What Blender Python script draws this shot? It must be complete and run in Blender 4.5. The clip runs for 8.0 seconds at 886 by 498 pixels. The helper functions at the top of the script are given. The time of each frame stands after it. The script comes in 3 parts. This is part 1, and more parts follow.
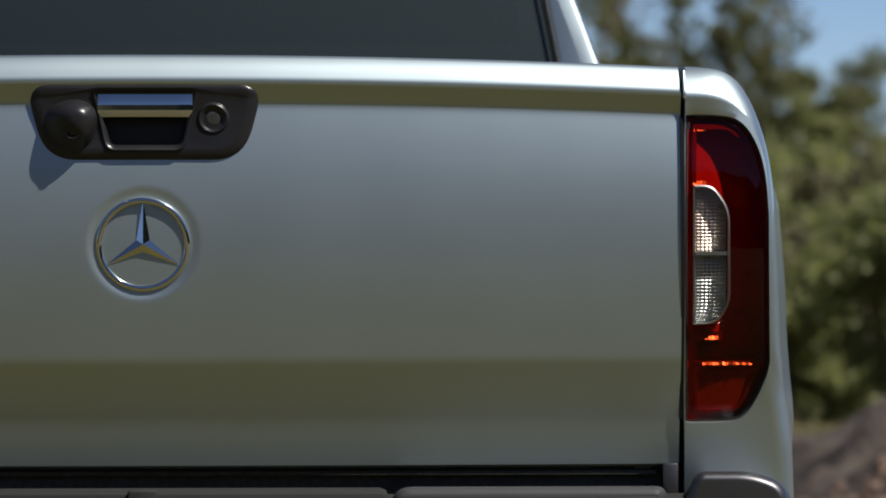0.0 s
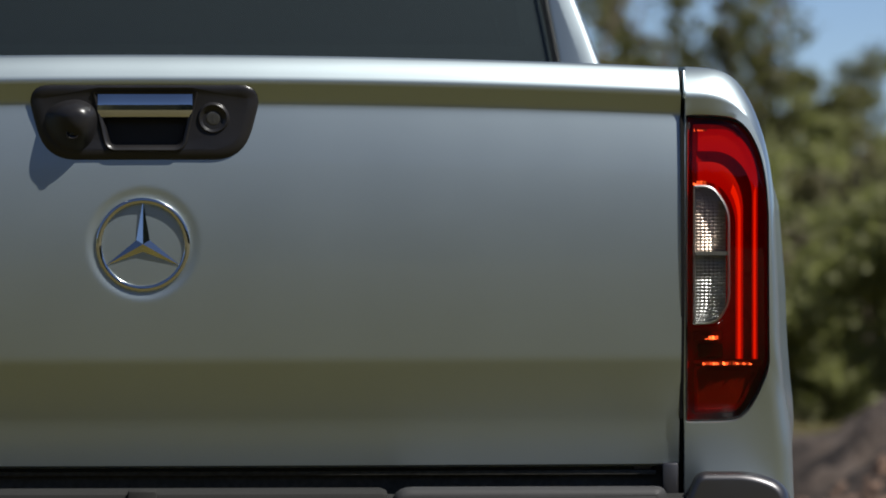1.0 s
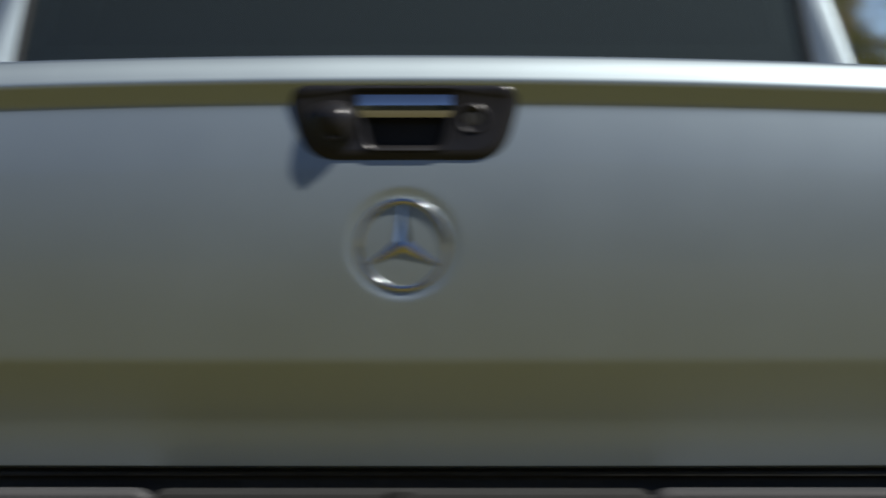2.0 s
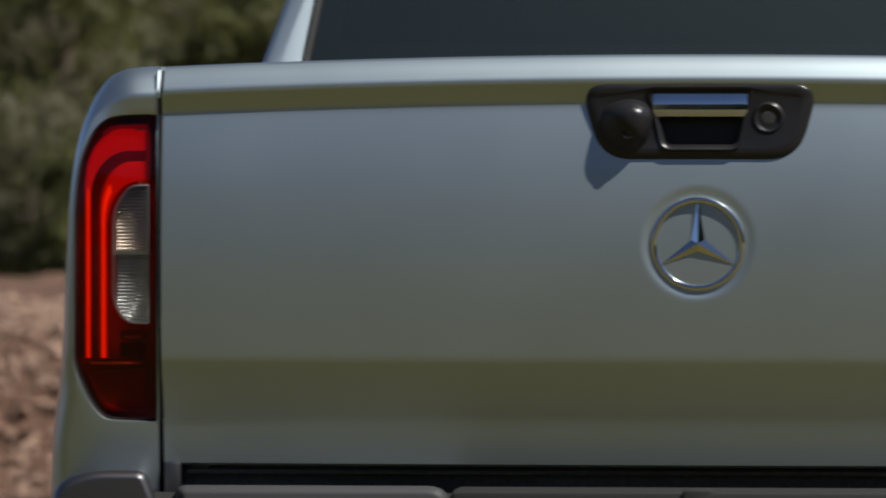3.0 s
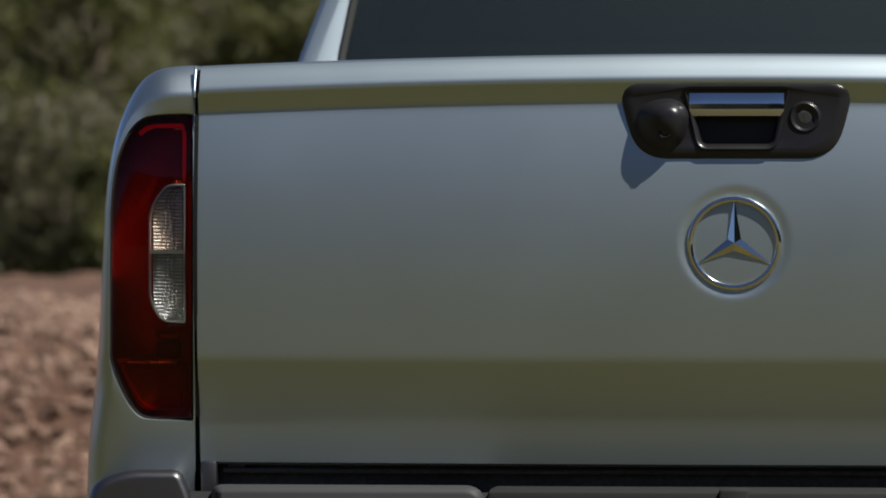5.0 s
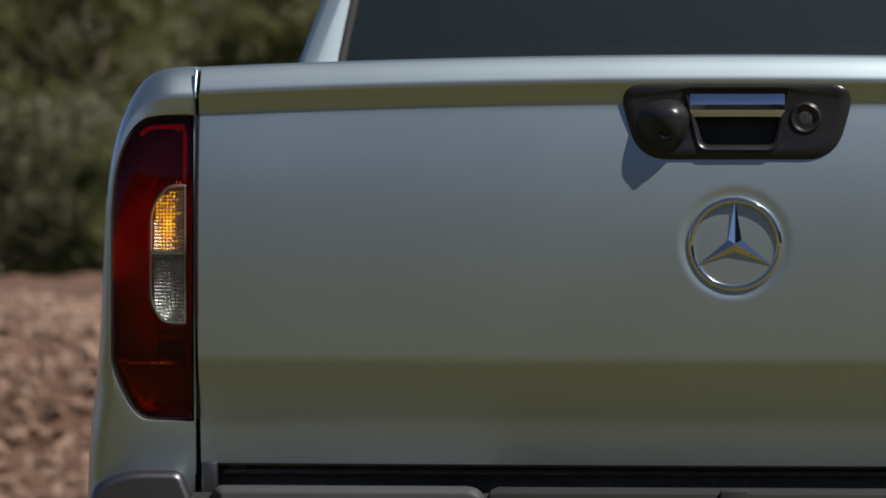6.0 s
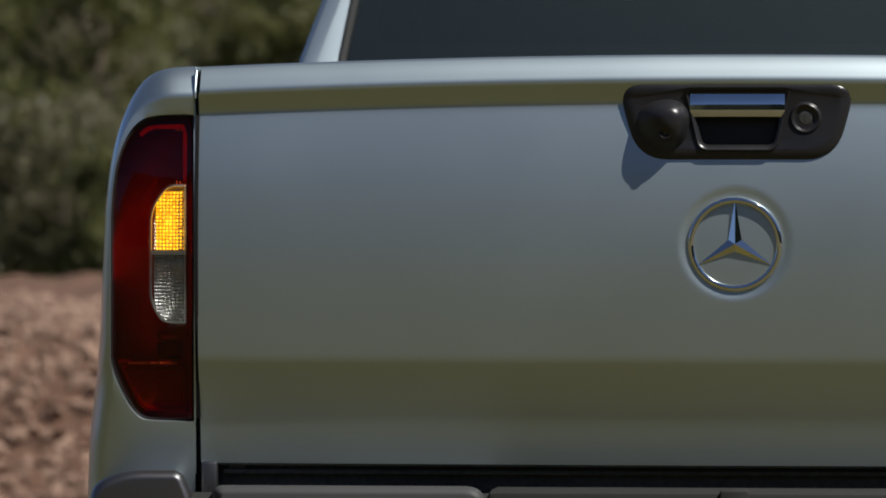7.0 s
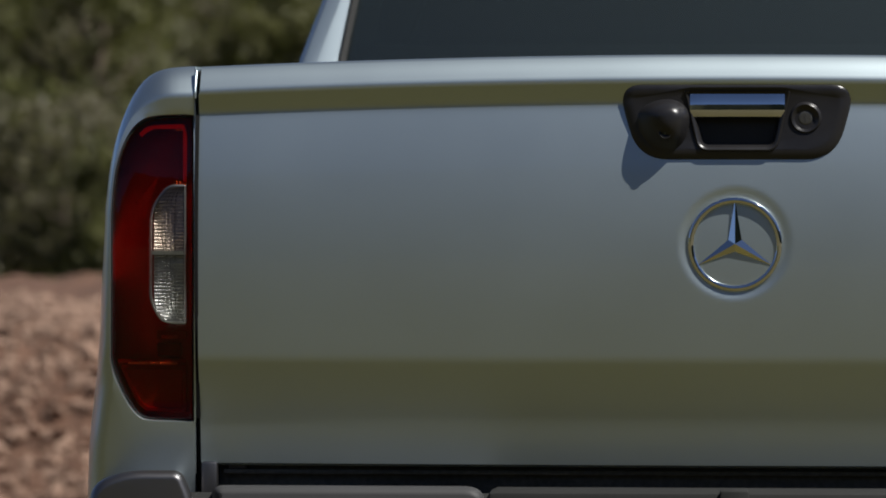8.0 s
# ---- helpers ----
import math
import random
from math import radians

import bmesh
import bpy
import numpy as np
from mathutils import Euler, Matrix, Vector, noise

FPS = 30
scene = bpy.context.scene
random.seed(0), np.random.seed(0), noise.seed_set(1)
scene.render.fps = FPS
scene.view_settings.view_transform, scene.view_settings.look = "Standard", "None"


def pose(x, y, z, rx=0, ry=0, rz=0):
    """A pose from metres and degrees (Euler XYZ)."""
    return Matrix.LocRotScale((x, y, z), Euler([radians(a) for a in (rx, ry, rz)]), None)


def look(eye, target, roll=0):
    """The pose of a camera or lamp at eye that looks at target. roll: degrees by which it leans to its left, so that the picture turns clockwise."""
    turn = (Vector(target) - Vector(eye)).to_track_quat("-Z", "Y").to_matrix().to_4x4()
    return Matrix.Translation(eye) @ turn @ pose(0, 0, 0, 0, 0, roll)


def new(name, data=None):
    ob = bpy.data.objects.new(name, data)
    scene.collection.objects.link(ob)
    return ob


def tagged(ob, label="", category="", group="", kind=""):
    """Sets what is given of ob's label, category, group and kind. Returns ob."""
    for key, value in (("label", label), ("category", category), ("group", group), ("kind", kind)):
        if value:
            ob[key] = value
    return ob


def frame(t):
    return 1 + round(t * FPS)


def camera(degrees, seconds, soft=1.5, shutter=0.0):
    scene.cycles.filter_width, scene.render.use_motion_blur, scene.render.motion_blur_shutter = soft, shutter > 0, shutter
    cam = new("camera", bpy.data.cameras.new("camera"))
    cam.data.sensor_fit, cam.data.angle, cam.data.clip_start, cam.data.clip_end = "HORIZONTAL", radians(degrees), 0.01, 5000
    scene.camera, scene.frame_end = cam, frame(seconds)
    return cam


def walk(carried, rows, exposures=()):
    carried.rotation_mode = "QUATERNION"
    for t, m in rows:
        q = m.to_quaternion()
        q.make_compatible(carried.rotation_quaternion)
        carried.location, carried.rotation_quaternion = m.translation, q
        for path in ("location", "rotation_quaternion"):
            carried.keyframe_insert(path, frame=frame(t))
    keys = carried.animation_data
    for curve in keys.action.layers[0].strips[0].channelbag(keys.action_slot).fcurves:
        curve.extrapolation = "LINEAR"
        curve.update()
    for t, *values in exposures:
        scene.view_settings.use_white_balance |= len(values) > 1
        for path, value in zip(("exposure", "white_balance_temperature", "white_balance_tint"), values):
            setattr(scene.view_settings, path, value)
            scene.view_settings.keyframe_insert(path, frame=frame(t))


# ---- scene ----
# ---- camera ----
# a long lens on a tripod, panning from the right lamp to the left one
EYE_Y, EYE_Z = -7.0, 1.05
cam = camera(10.04, 8.0, soft=1.8, shutter=0.95)
cam.data.dof.use_dof = True
cam.data.dof.focus_distance = 6.98
cam.data.dof.aperture_fstop = 8.0
PATH = [
    (0.0, -2.750, -1.425), (1.0, -2.750, -1.425), (1.1, -2.737, -1.425), (1.2, -2.679, -1.425), (1.3, -2.551, -1.425),
    (1.4, -2.340, -1.42), (1.5, -2.071, -1.42), (1.6, -1.719, -1.42), (1.7, -1.302, -1.42), (1.8, -0.828, -1.42),
    (1.9, -0.327, -1.42), (2.0, 0.199, -1.42), (2.1, 0.719, -1.42), (2.2, 1.233, -1.42), (2.4, 2.138, -1.43),
    (2.6, 2.779, -1.43), (2.8, 3.228, -1.43), (3.0, 3.548, -1.43), (3.3, 3.836, -1.44), (3.5, 3.906, -1.44),
    (3.8, 3.945, -1.44), (4.0, 3.957, -1.44), (4.7, 3.957, -1.44), (5.8, 3.967, -1.428), (8.0, 3.967, -1.428)]


def eye_row(t, swing, pitch):
    """The lens sits ahead of the pan axis, so it slides a hand's width while it pans."""
    aim = 0.08 + EYE_Y * math.tan(radians(swing))
    x = 0.082 - 0.0149 * swing
    return t, pose(x, EYE_Y, EYE_Z, 90 + pitch, 0, math.degrees(math.atan2(x - aim, -EYE_Y)))


walk(cam, [eye_row(*row) for row in PATH], exposures=[(0.0, 0.3), (8.0, 0.3)])

# ---- world and sun ----
SUN_TO = Vector((0.55, -0.285, 0.89)).normalized()
world = bpy.data.worlds.new("sky")
scene.world = world
world.use_nodes = True
wn = world.node_tree.nodes
sky = wn.new("ShaderNodeTexSky")
sky.sky_type = "NISHITA"
sky.sun_disc = False
sky.sun_elevation = math.asin(SUN_TO.z)
sky.sun_rotation = math.atan2(SUN_TO.x, SUN_TO.y)
sky.air_density, sky.dust_density, sky.ozone_density = 0.6, 0.0, 2.6
sky.altitude = 3500
wn["Background"].inputs["Strength"].default_value = 0.072
tint = wn.new("ShaderNodeMix")
tint.data_type, tint.blend_type = "RGBA", "MULTIPLY"
tint.inputs[0].default_value = 1.0
tint.inputs[7].default_value = (0.81, 0.888, 1.0, 1)
pale = wn.new("ShaderNodeHueSaturation")
pale.inputs["Saturation"].default_value = 0.9
world.node_tree.links.new(sky.outputs[0], pale.inputs["Color"])
world.node_tree.links.new(pale.outputs[0], tint.inputs[6])
world.node_tree.links.new(tint.outputs[2], wn["Background"].inputs[0])
sun = new("sun", bpy.data.lights.new("sun", "SUN"))
sun.data.energy, sun.data.angle, sun.data.color = 4.9, radians(0.53), (1.0, 0.97, 0.92)
sun.matrix_world = look(SUN_TO * 50, (0, 0, 0))


# ---- materials ----
def material(name, color, rough=0.5, metal=0.0, coat=0.0, scale=40.0, vary=0.12, bump=0.0, coarse=3.0, rough_vary=0.08, spec=0.5):
    m = bpy.data.materials.new(name)
    m.use_nodes = True
    n, l = m.node_tree.nodes, m.node_tree.links
    b = n["Principled BSDF"]
    b.inputs["Roughness"].default_value = rough
    b.inputs["Metallic"].default_value = metal
    b.inputs["Coat Weight"].default_value = coat
    b.inputs["Coat Roughness"].default_value = 0.04
    b.inputs["Specular IOR Level"].default_value = spec
    geo = n.new("ShaderNodeNewGeometry")
    fine, big = n.new("ShaderNodeTexNoise"), n.new("ShaderNodeTexNoise")
    fine.inputs["Scale"].default_value, big.inputs["Scale"].default_value = scale, coarse
    fine.inputs["Detail"].default_value, big.inputs["Detail"].default_value = 4, 3
    for t in (fine, big):
        l.new(geo.outputs["Position"], t.inputs["Vector"])
    mixed = n.new("ShaderNodeMath")
    mixed.operation = "ADD"
    l.new(fine.outputs["Fac"], mixed.inputs[0])
    l.new(big.outputs["Fac"], mixed.inputs[1])
    ramp = n.new("ShaderNodeValToRGB")
    half = n.new("ShaderNodeMath")
    half.operation, half.inputs[1].default_value = "MULTIPLY", 0.5
    l.new(mixed.outputs[0], half.inputs[0])
    l.new(half.outputs[0], ramp.inputs[0])
    ramp.color_ramp.elements[0].position, ramp.color_ramp.elements[1].position = 0.3, 0.7
    ramp.color_ramp.elements[0].color = (*[c * (1 - vary) for c in color], 1)
    ramp.color_ramp.elements[1].color = (*[min(1, c * (1 + vary)) for c in color], 1)
    l.new(ramp.outputs[0], b.inputs["Base Color"])
    if rough_vary:
        rr = n.new("ShaderNodeMapRange")
        rr.inputs["To Min"].default_value, rr.inputs["To Max"].default_value = max(0, rough - rough_vary), min(1, rough + rough_vary)
        l.new(big.outputs["Fac"], rr.inputs["Value"])
        l.new(rr.outputs[0], b.inputs["Roughness"])
    if bump:
        bp = n.new("ShaderNodeBump")
        bp.inputs["Strength"].default_value, bp.inputs["Distance"].default_value = bump, 0.5 / scale
        l.new(fine.outputs["Fac"], bp.inputs["Height"])
        l.new(bp.outputs[0], b.inputs["Normal"])
    return m


def tinted_pane(name, tint, rough=0.02, ior=1.5, sheen=0.0):
    """Clear or coloured plastic: tinted see-through with a gloss that grows to the edges."""
    m = bpy.data.materials.new(name)
    m.use_nodes = True
    n, l = m.node_tree.nodes, m.node_tree.links
    n.remove(n["Principled BSDF"])
    clear, gloss, mix, fres = (n.new("ShaderNode" + k) for k in ("BsdfTransparent", "BsdfGlossy", "MixShader", "Fresnel"))
    clear.inputs[0].default_value = (*tint, 1)
    gloss.inputs["Roughness"].default_value = rough
    fres.inputs[0].default_value = ior
    l.new(fres.outputs[0], mix.inputs[0])
    l.new(clear.outputs[0], mix.inputs[1])
    l.new(gloss.outputs[0], mix.inputs[2])
    l.new(mix.outputs[0], n["Material Output"].inputs[0])
    # bluish diffuse layer: the pane's reflected sky, put into the glass colour
    if sheen:
        film, veil = n.new("ShaderNodeBsdfDiffuse"), n.new("ShaderNodeMixShader")
        film.inputs[0].default_value, veil.inputs[0].default_value = (0.29, 0.38, 0.40, 1), sheen
        l.new(mix.outputs[0], veil.inputs[1])
        l.new(film.outputs[0], veil.inputs[2])
        l.new(veil.outputs[0], n["Material Output"].inputs[0])
    return m


def glowing(name, color, strength):
    m = bpy.data.materials.new(name)
    m.use_nodes = True
    b = m.node_tree.nodes["Principled BSDF"]
    b.inputs["Base Color"].default_value = (*[c * 0.08 for c in color], 1)
    b.inputs["Emission Color"].default_value = (*color, 1)
    b.inputs["Emission Strength"].default_value = strength
    return m


PAINT = material("silver_paint", (0.518, 0.604, 0.63), 0.44, 1.0, 0.65, 900, 0.03, 0.0, 5, 0.02)
BLACK = material("black_plastic", (0.016, 0.0155, 0.0165), 0.31, 0, 0, 1200, 0.2, 0.12, 20, 0.06)
RUBBER = material("black_rubber", (0.045, 0.045, 0.042), 0.7, 0, 0, 300, 0.2, 0.1)
CHROME = material("chrome", (0.765, 0.775, 0.78), 0.06, 1.0, 0, 300, 0.02, 0, 20, 0.004)
STEEL = material("brushed_metal", (0.6, 0.6, 0.58), 0.3, 1.0, 0, 500, 0.1)
GREY = material("grey_bumper_plastic", (0.045, 0.045, 0.046), 0.6, 0.0, 0.0, 900, 0.1, 0.1, 8, 0.06, 0.3)
CAPPAINT = material("dark_grey_metallic", (0.14, 0.137, 0.14), 0.42, 0.95, 0.3, 900, 0.05)
SILL = material("worn_black_sill", (0.10, 0.098, 0.085), 0.8, 0, 0, 120, 0.35, 0.15, 6, 0.06, 0.15)
# near-black of the strips that stand for shade in the tailgate gaps
GAPSHADE = material("gap_shade_black", (0.013, 0.013, 0.013), 0.9, 0, 0, 200, 0.2, 0, 3, 0.05, 0.15)
BUMPER = material("matt_black_bumper", (0.024, 0.024, 0.023), 0.75, 0, 0, 500, 0.2, 0.1, 6, 0.06, 0.2)
SEAL = material("dark_seal", (0.036, 0.036, 0.034), 0.55, 0, 0, 200, 0.2)
REDBODY = material("dark_red_plastic", (0.27, 0.017, 0.018), 0.3, 0, 0.3, 300, 0.2, 0, 30)
REDRIM = material("bright_red_plastic", (0.12, 0.006, 0.005), 0.25, 0, 0.4, 300, 0.15, 0, 30)
SMOKE = material("smoked_plastic", (0.03, 0.008, 0.008), 0.25, 0, 0.3, 300, 0.2)
REFLECTOR = material("lamp_reflector", (0.46, 0.465, 0.46), 0.36, 1.0, 0, 300, 0.06)
WARMREFL = material("warm_reflector", (0.46, 0.37, 0.31), 0.35, 1.0, 0, 300, 0.06)
REFLEX = material("reflex_prisms", (0.2, 0.07, 0.016), 0.5, 0.0, 0.05, 500, 0.25, 0.5, 40)
PLATED = material("bright_plating", (0.36, 0.36, 0.34), 0.4, 1.0, 0, 300, 0.05)
REDLENS = tinted_pane("red_lens", (0.8, 0.075, 0.018), 0.03, 1.38)
CLEARLENS = tinted_pane("clear_lens", (0.93, 0.93, 0.92))
GLASS = tinted_pane("tinted_window_glass", (0.17, 0.2, 0.2), 0.02, 1.55, 0.10)
CABIN = material("dark_cabin_trim", (0.07, 0.072, 0.074), 0.8, 0, 0, 60)
GLOW_RED = glowing("lit_red_guide", (1.0, 0.016, 0.007), 0.27)
GLOW_CORE = glowing("lit_guide_core", (1.0, 0.13, 0.015), 0.75)
GLOW_AMBER = glowing("lit_amber_bulb", (1.0, 0.46, 0.02), 1.9)
an, al = GLOW_AMBER.node_tree.nodes, GLOW_AMBER.node_tree.links
ageo, aramp = an.new("ShaderNodeNewGeometry"), an.new("ShaderNodeValToRGB")
aramp.color_ramp.elements[0].color, aramp.color_ramp.elements[1].color = (0.9, 0.24, 0.0, 1), (1.0, 0.62, 0.02, 1)
al.new(ageo.outputs["Random Per Island"], aramp.inputs[0])
al.new(aramp.outputs[0], an["Principled BSDF"].inputs["Emission Color"])
GROUND = material("dry_grass_ground", (0.053, 0.042, 0.0045), 0.95, 0, 0, 14, 0.45, 0.6, 0.25, 0)
EARTH = material("red_brown_earth", (0.10, 0.052, 0.032), 0.95, 0, 0, 13, 0.6, 0.7, 2.6, 0)
# earth of the right mound again, its shade put into a darker colour
EARTHSHADE = material("shaded_earth", (0.055, 0.041, 0.033), 0.95, 0, 0, 13, 0.6, 0.7, 2.6, 0)


def leafy(name, color):
    m = material(name, color, 0.6, 0, 0, 5, 0.55, 0, 0.8, 0.05)
    n, l = m.node_tree.nodes, m.node_tree.links
    thin, mix = n.new("ShaderNodeBsdfTranslucent"), n.new("ShaderNodeMixShader")
    thin.inputs[0].default_value = (color[0] * 1.3, color[1] * 1.4, color[2], 1)
    mix.inputs[0].default_value = 0.5
    l.new(n["Principled BSDF"].outputs[0], mix.inputs[1])
    l.new(thin.outputs[0], mix.inputs[2])
    l.new(mix.outputs[0], n["Material Output"].inputs[0])
    return m


LEAF = leafy("olive_leaf", (0.126, 0.125, 0.052))
# olive leaf again for the right-hand growth, sunlight put into a lighter colour
LEAFLIT = leafy("lit_olive_leaf", (0.22, 0.225, 0.10))
LEAFDRY = leafy("grey_green_leaf", (0.150, 0.135, 0.085))
STONE = material("pale_stone", (0.215, 0.137, 0.097), 0.9, 0, 0, 25, 0.4, 0.5, 2.5, 0)
BARK = material("grey_bark", (0.12, 0.095, 0.07), 0.9, 0, 0, 30, 0.4, 0.6)
WOODS = material("far_woods", (0.065, 0.066, 0.03), 0.95, 0, 0, 0.4, 0.5, 0.5, 0.05, 0)
ALLOY = material("alloy_wheel", (0.5, 0.5, 0.5), 0.3, 0.9, 0.2, 300, 0.05)


# ---- mesh helpers ----
def part(name, bm, mat, parent, label="", smooth=True):
    bmesh.ops.recalc_face_normals(bm, faces=bm.faces[:])
    me = bpy.data.meshes.new(name)
    bm.to_mesh(me)
    bm.free()
    me.materials.append(mat)
    if smooth:
        me.shade_smooth()
        me.set_sharp_from_angle(angle=radians(38))
    ob = new(name, me)
    ob.parent = parent
    if label:
        tagged(ob, label)
    return ob


def loft(loops, close=True, cap_first=False, cap_last=False, bm=None):
    bm = bm or bmesh.new()
    rows = [[bm.verts.new(p) for p in loop] for loop in loops]
    n = len(rows[0])
    for a, b in zip(rows, rows[1:]):
        for i in range(n if close else n - 1):
            j = (i + 1) % n
            bm.faces.new((a[i], a[j], b[j], b[i]))
    if cap_first:
        bm.faces.new(rows[0])
    if cap_last:
        bm.faces.new(rows[-1])
    return bm


def box(x0, x1, y0, y1, z0, z1, r=0.004, bm=None, seg=2):
    made = bmesh.new()
    bmesh.ops.create_cube(made, size=1)
    bmesh.ops.scale(made, vec=(x1 - x0, y1 - y0, z1 - z0), verts=made.verts)
    bmesh.ops.translate(made, vec=((x0 + x1) / 2, (y0 + y1) / 2, (z0 + z1) / 2), verts=made.verts)
    if r:
        bmesh.ops.bevel(made, geom=made.edges[:], offset=r, segments=seg, affect="EDGES", profile=0.5)
    if bm is None:
        return made
    me = bpy.data.meshes.new("tmp")
    made.to_mesh(me)
    made.free()
    bm.from_mesh(me)
    bpy.data.meshes.remove(me)
    return bm


def resample(points, n, closed=False):
    """n points at even steps along a polyline."""
    p = np.array(points + [points[0]] if closed else points, float)
    d = np.concatenate([[0], np.cumsum(np.linalg.norm(np.diff(p, axis=0), axis=1))])
    s = np.linspace(0, d[-1], n, endpoint=not closed)
    return [tuple(np.interp(s, d, p[:, k])[i] for k in range(2)) for i in range(n)]


def chaikin(points, times=3):
    """Cut the corners of an open line, keeping its ends."""
    for _ in range(times):
        out = [points[0]]
        for (ax, ay), (bx, by) in zip(points, points[1:]):
            out += [(ax * 0.75 + bx * 0.25, ay * 0.75 + by * 0.25), (ax * 0.25 + bx * 0.75, ay * 0.25 + by * 0.75)]
        points = out + [points[-1]]
    return points


def rounded(points, r, seg=5):
    """A closed polygon in the plane with its corners rounded; r: one radius or one a corner."""
    out, n = [], len(points)
    for i, p in enumerate(points):
        a, p, b = Vector(points[i - 1]), Vector(p), Vector(points[(i + 1) % n])
        q = r[i] if isinstance(r, (list, tuple)) else r
        u, v = (a - p), (b - p)
        q0 = min(q, u.length * 0.48, v.length * 0.48)
        s, e = p + u.normalized() * q0, p + v.normalized() * q0
        for k in range(seg + 1):
            t = k / seg
            out.append(tuple((1 - t) ** 2 * s + 2 * t * (1 - t) * p + t * t * e))
    return out


def shrink(loop, d):
    """Move a closed loop inwards by d, by its corner normals."""
    p = np.array(loop)
    t = np.roll(p, -1, 0) - np.roll(p, 1, 0)
    nrm = np.stack([-t[:, 1], t[:, 0]], 1) / (np.linalg.norm(t, axis=1)[:, None] + 1e-9)
    area = np.sum(p[:, 0] * np.roll(p[:, 1], -1) - np.roll(p[:, 0], -1) * p[:, 1])
    return [tuple(q) for q in p + nrm * d * (1 if area > 0 else -1)]


def at_y(loop, y, side=1):
    """A loop of the rear view set at its depth, grown with the distance from the eye."""
    out = []
    for x, z in loop:
        d = y(x, z) if callable(y) else y
        k = 1 + d / 7 if d < 0.2 else 1
        out.append((side * x * k, d, 1.05 + (z - 1.05) * k))
    return out


# distances along the tailgate in steps of 1/1275 m from the middle, heights from the top edge
def X(u):
    return (u - 253) / 1275


def Z(v):
    return 1.145 - (v - 100) / 1275


def XZ(points):
    return [(X(u), Z(v)) for u, v in points]


# ---- tailgate profile ----
def smooth(a, b, x):
    t = min(1.0, max(0.0, (x - a) / (b - a)))
    return t * t * (3 - 2 * t)


HALF = 0.7485
zz = np.linspace(0.40, 1.107, 800)
tilt = np.interp(zz, [0.40, 0.626, 0.636, 0.715, 0.727, 0.78, 0.833, 0.88, 0.95, 1.064, 1.074, 1.083, 1.107],
                 [-11.0, -11.0, -16.5, -16.5, -5.0, -3.2, -0.8, 2.0, 5.8, 11, 9, -19, -21])
yy = np.concatenate([[0], np.cumsum(np.tan(np.radians(tilt[:-1])) * np.diff(zz))])
yy -= np.interp(0.883, zz, yy)


def skin(z):
    """Depth of the tailgate's face at a height."""
    return float(np.interp(z, zz, yy))


def crown(x, z):
    k = min(1.0, max(0.0, (z - 0.95) / 0.16))
    return -0.0165 * (x / 0.748) ** 2 * k * k * (3 - 2 * k)


def bow(x):
    return 0.020 * (x / 0.748) ** 2


def face_y(x, z):
    return skin(min(z, 1.11)) + bow(x)
STAR_Z = 0.883

# ---- the pickup ----
truck = tagged(new("pickup_truck"), "silver metallic double-cab pickup truck with closed tailgate, parked on dry ground", "pickup truck")


def build_tailgate():
    zs = list(np.arange(0.572, 0.634, 0.012)) + list(np.arange(0.64, 0.73, 0.004)) + list(np.arange(0.733, 0.80, 0.012))
    zs += list(np.arange(0.80, 0.97, 0.0045)) + list(np.arange(0.973, 1.06, 0.0045)) + list(np.arange(1.062, 1.107, 0.004))
    xs = list(np.arange(-0.171, 0.1711, 0.0045))
    side = list(np.arange(0.185, 0.73, 0.025)) + [0.74, 0.7475, HALF]
    xs = [-x for x in reversed(side)] + xs + side
    y_lip = skin(1.107)
    loops = []
    for x in xs:
        row = [(x, 0.075, 0.60), (x, 0.075, 0.573), (x, face_y(x, 0.572) + 0.006, 0.5685)]
        for z in zs:
            r = math.hypot(x, z - STAR_Z)
            k = min(1.0, max(0.0, (0.0795 - r) / 0.0115))
            t = (z - 1.007) / 0.086
            cut = 0.028 if 0 < t < 1 and abs(x) < 0.09 + 0.043 * math.sqrt(t) else 0
            row.append((x * (1 + bow(x) / 7), cut + face_y(x, z) + 0.0025 * k * k * (3 - 2 * k), z + crown(x, z)))
        ly, lz = y_lip + bow(x), 1.107
        for k in range(12):
            a = radians(-4 + 15 * k if k < 3 else 26 + 26 * ((k - 3) / 8) ** 1.4 + (28 if k == 11 else 0))
            ly, lz = ly + 0.0037 * math.tan(min(a, 1.2)), lz + 0.00345 * (1 if k < 11 else 0.3)
            row.append((x, ly, lz + crown(x, 1.11)))
        row += [(x, 0.066, 1.146 + crown(x, 1.11)), (x, 0.080, 1.135 + crown(x, 1.11)), (x, 0.082, 1.10)]
        loops.append(row)
    bm = loft(loops, True, True, True)
    return part("tailgate", bm, PAINT, truck, "silver metallic tailgate with a crease and rolled top lip")


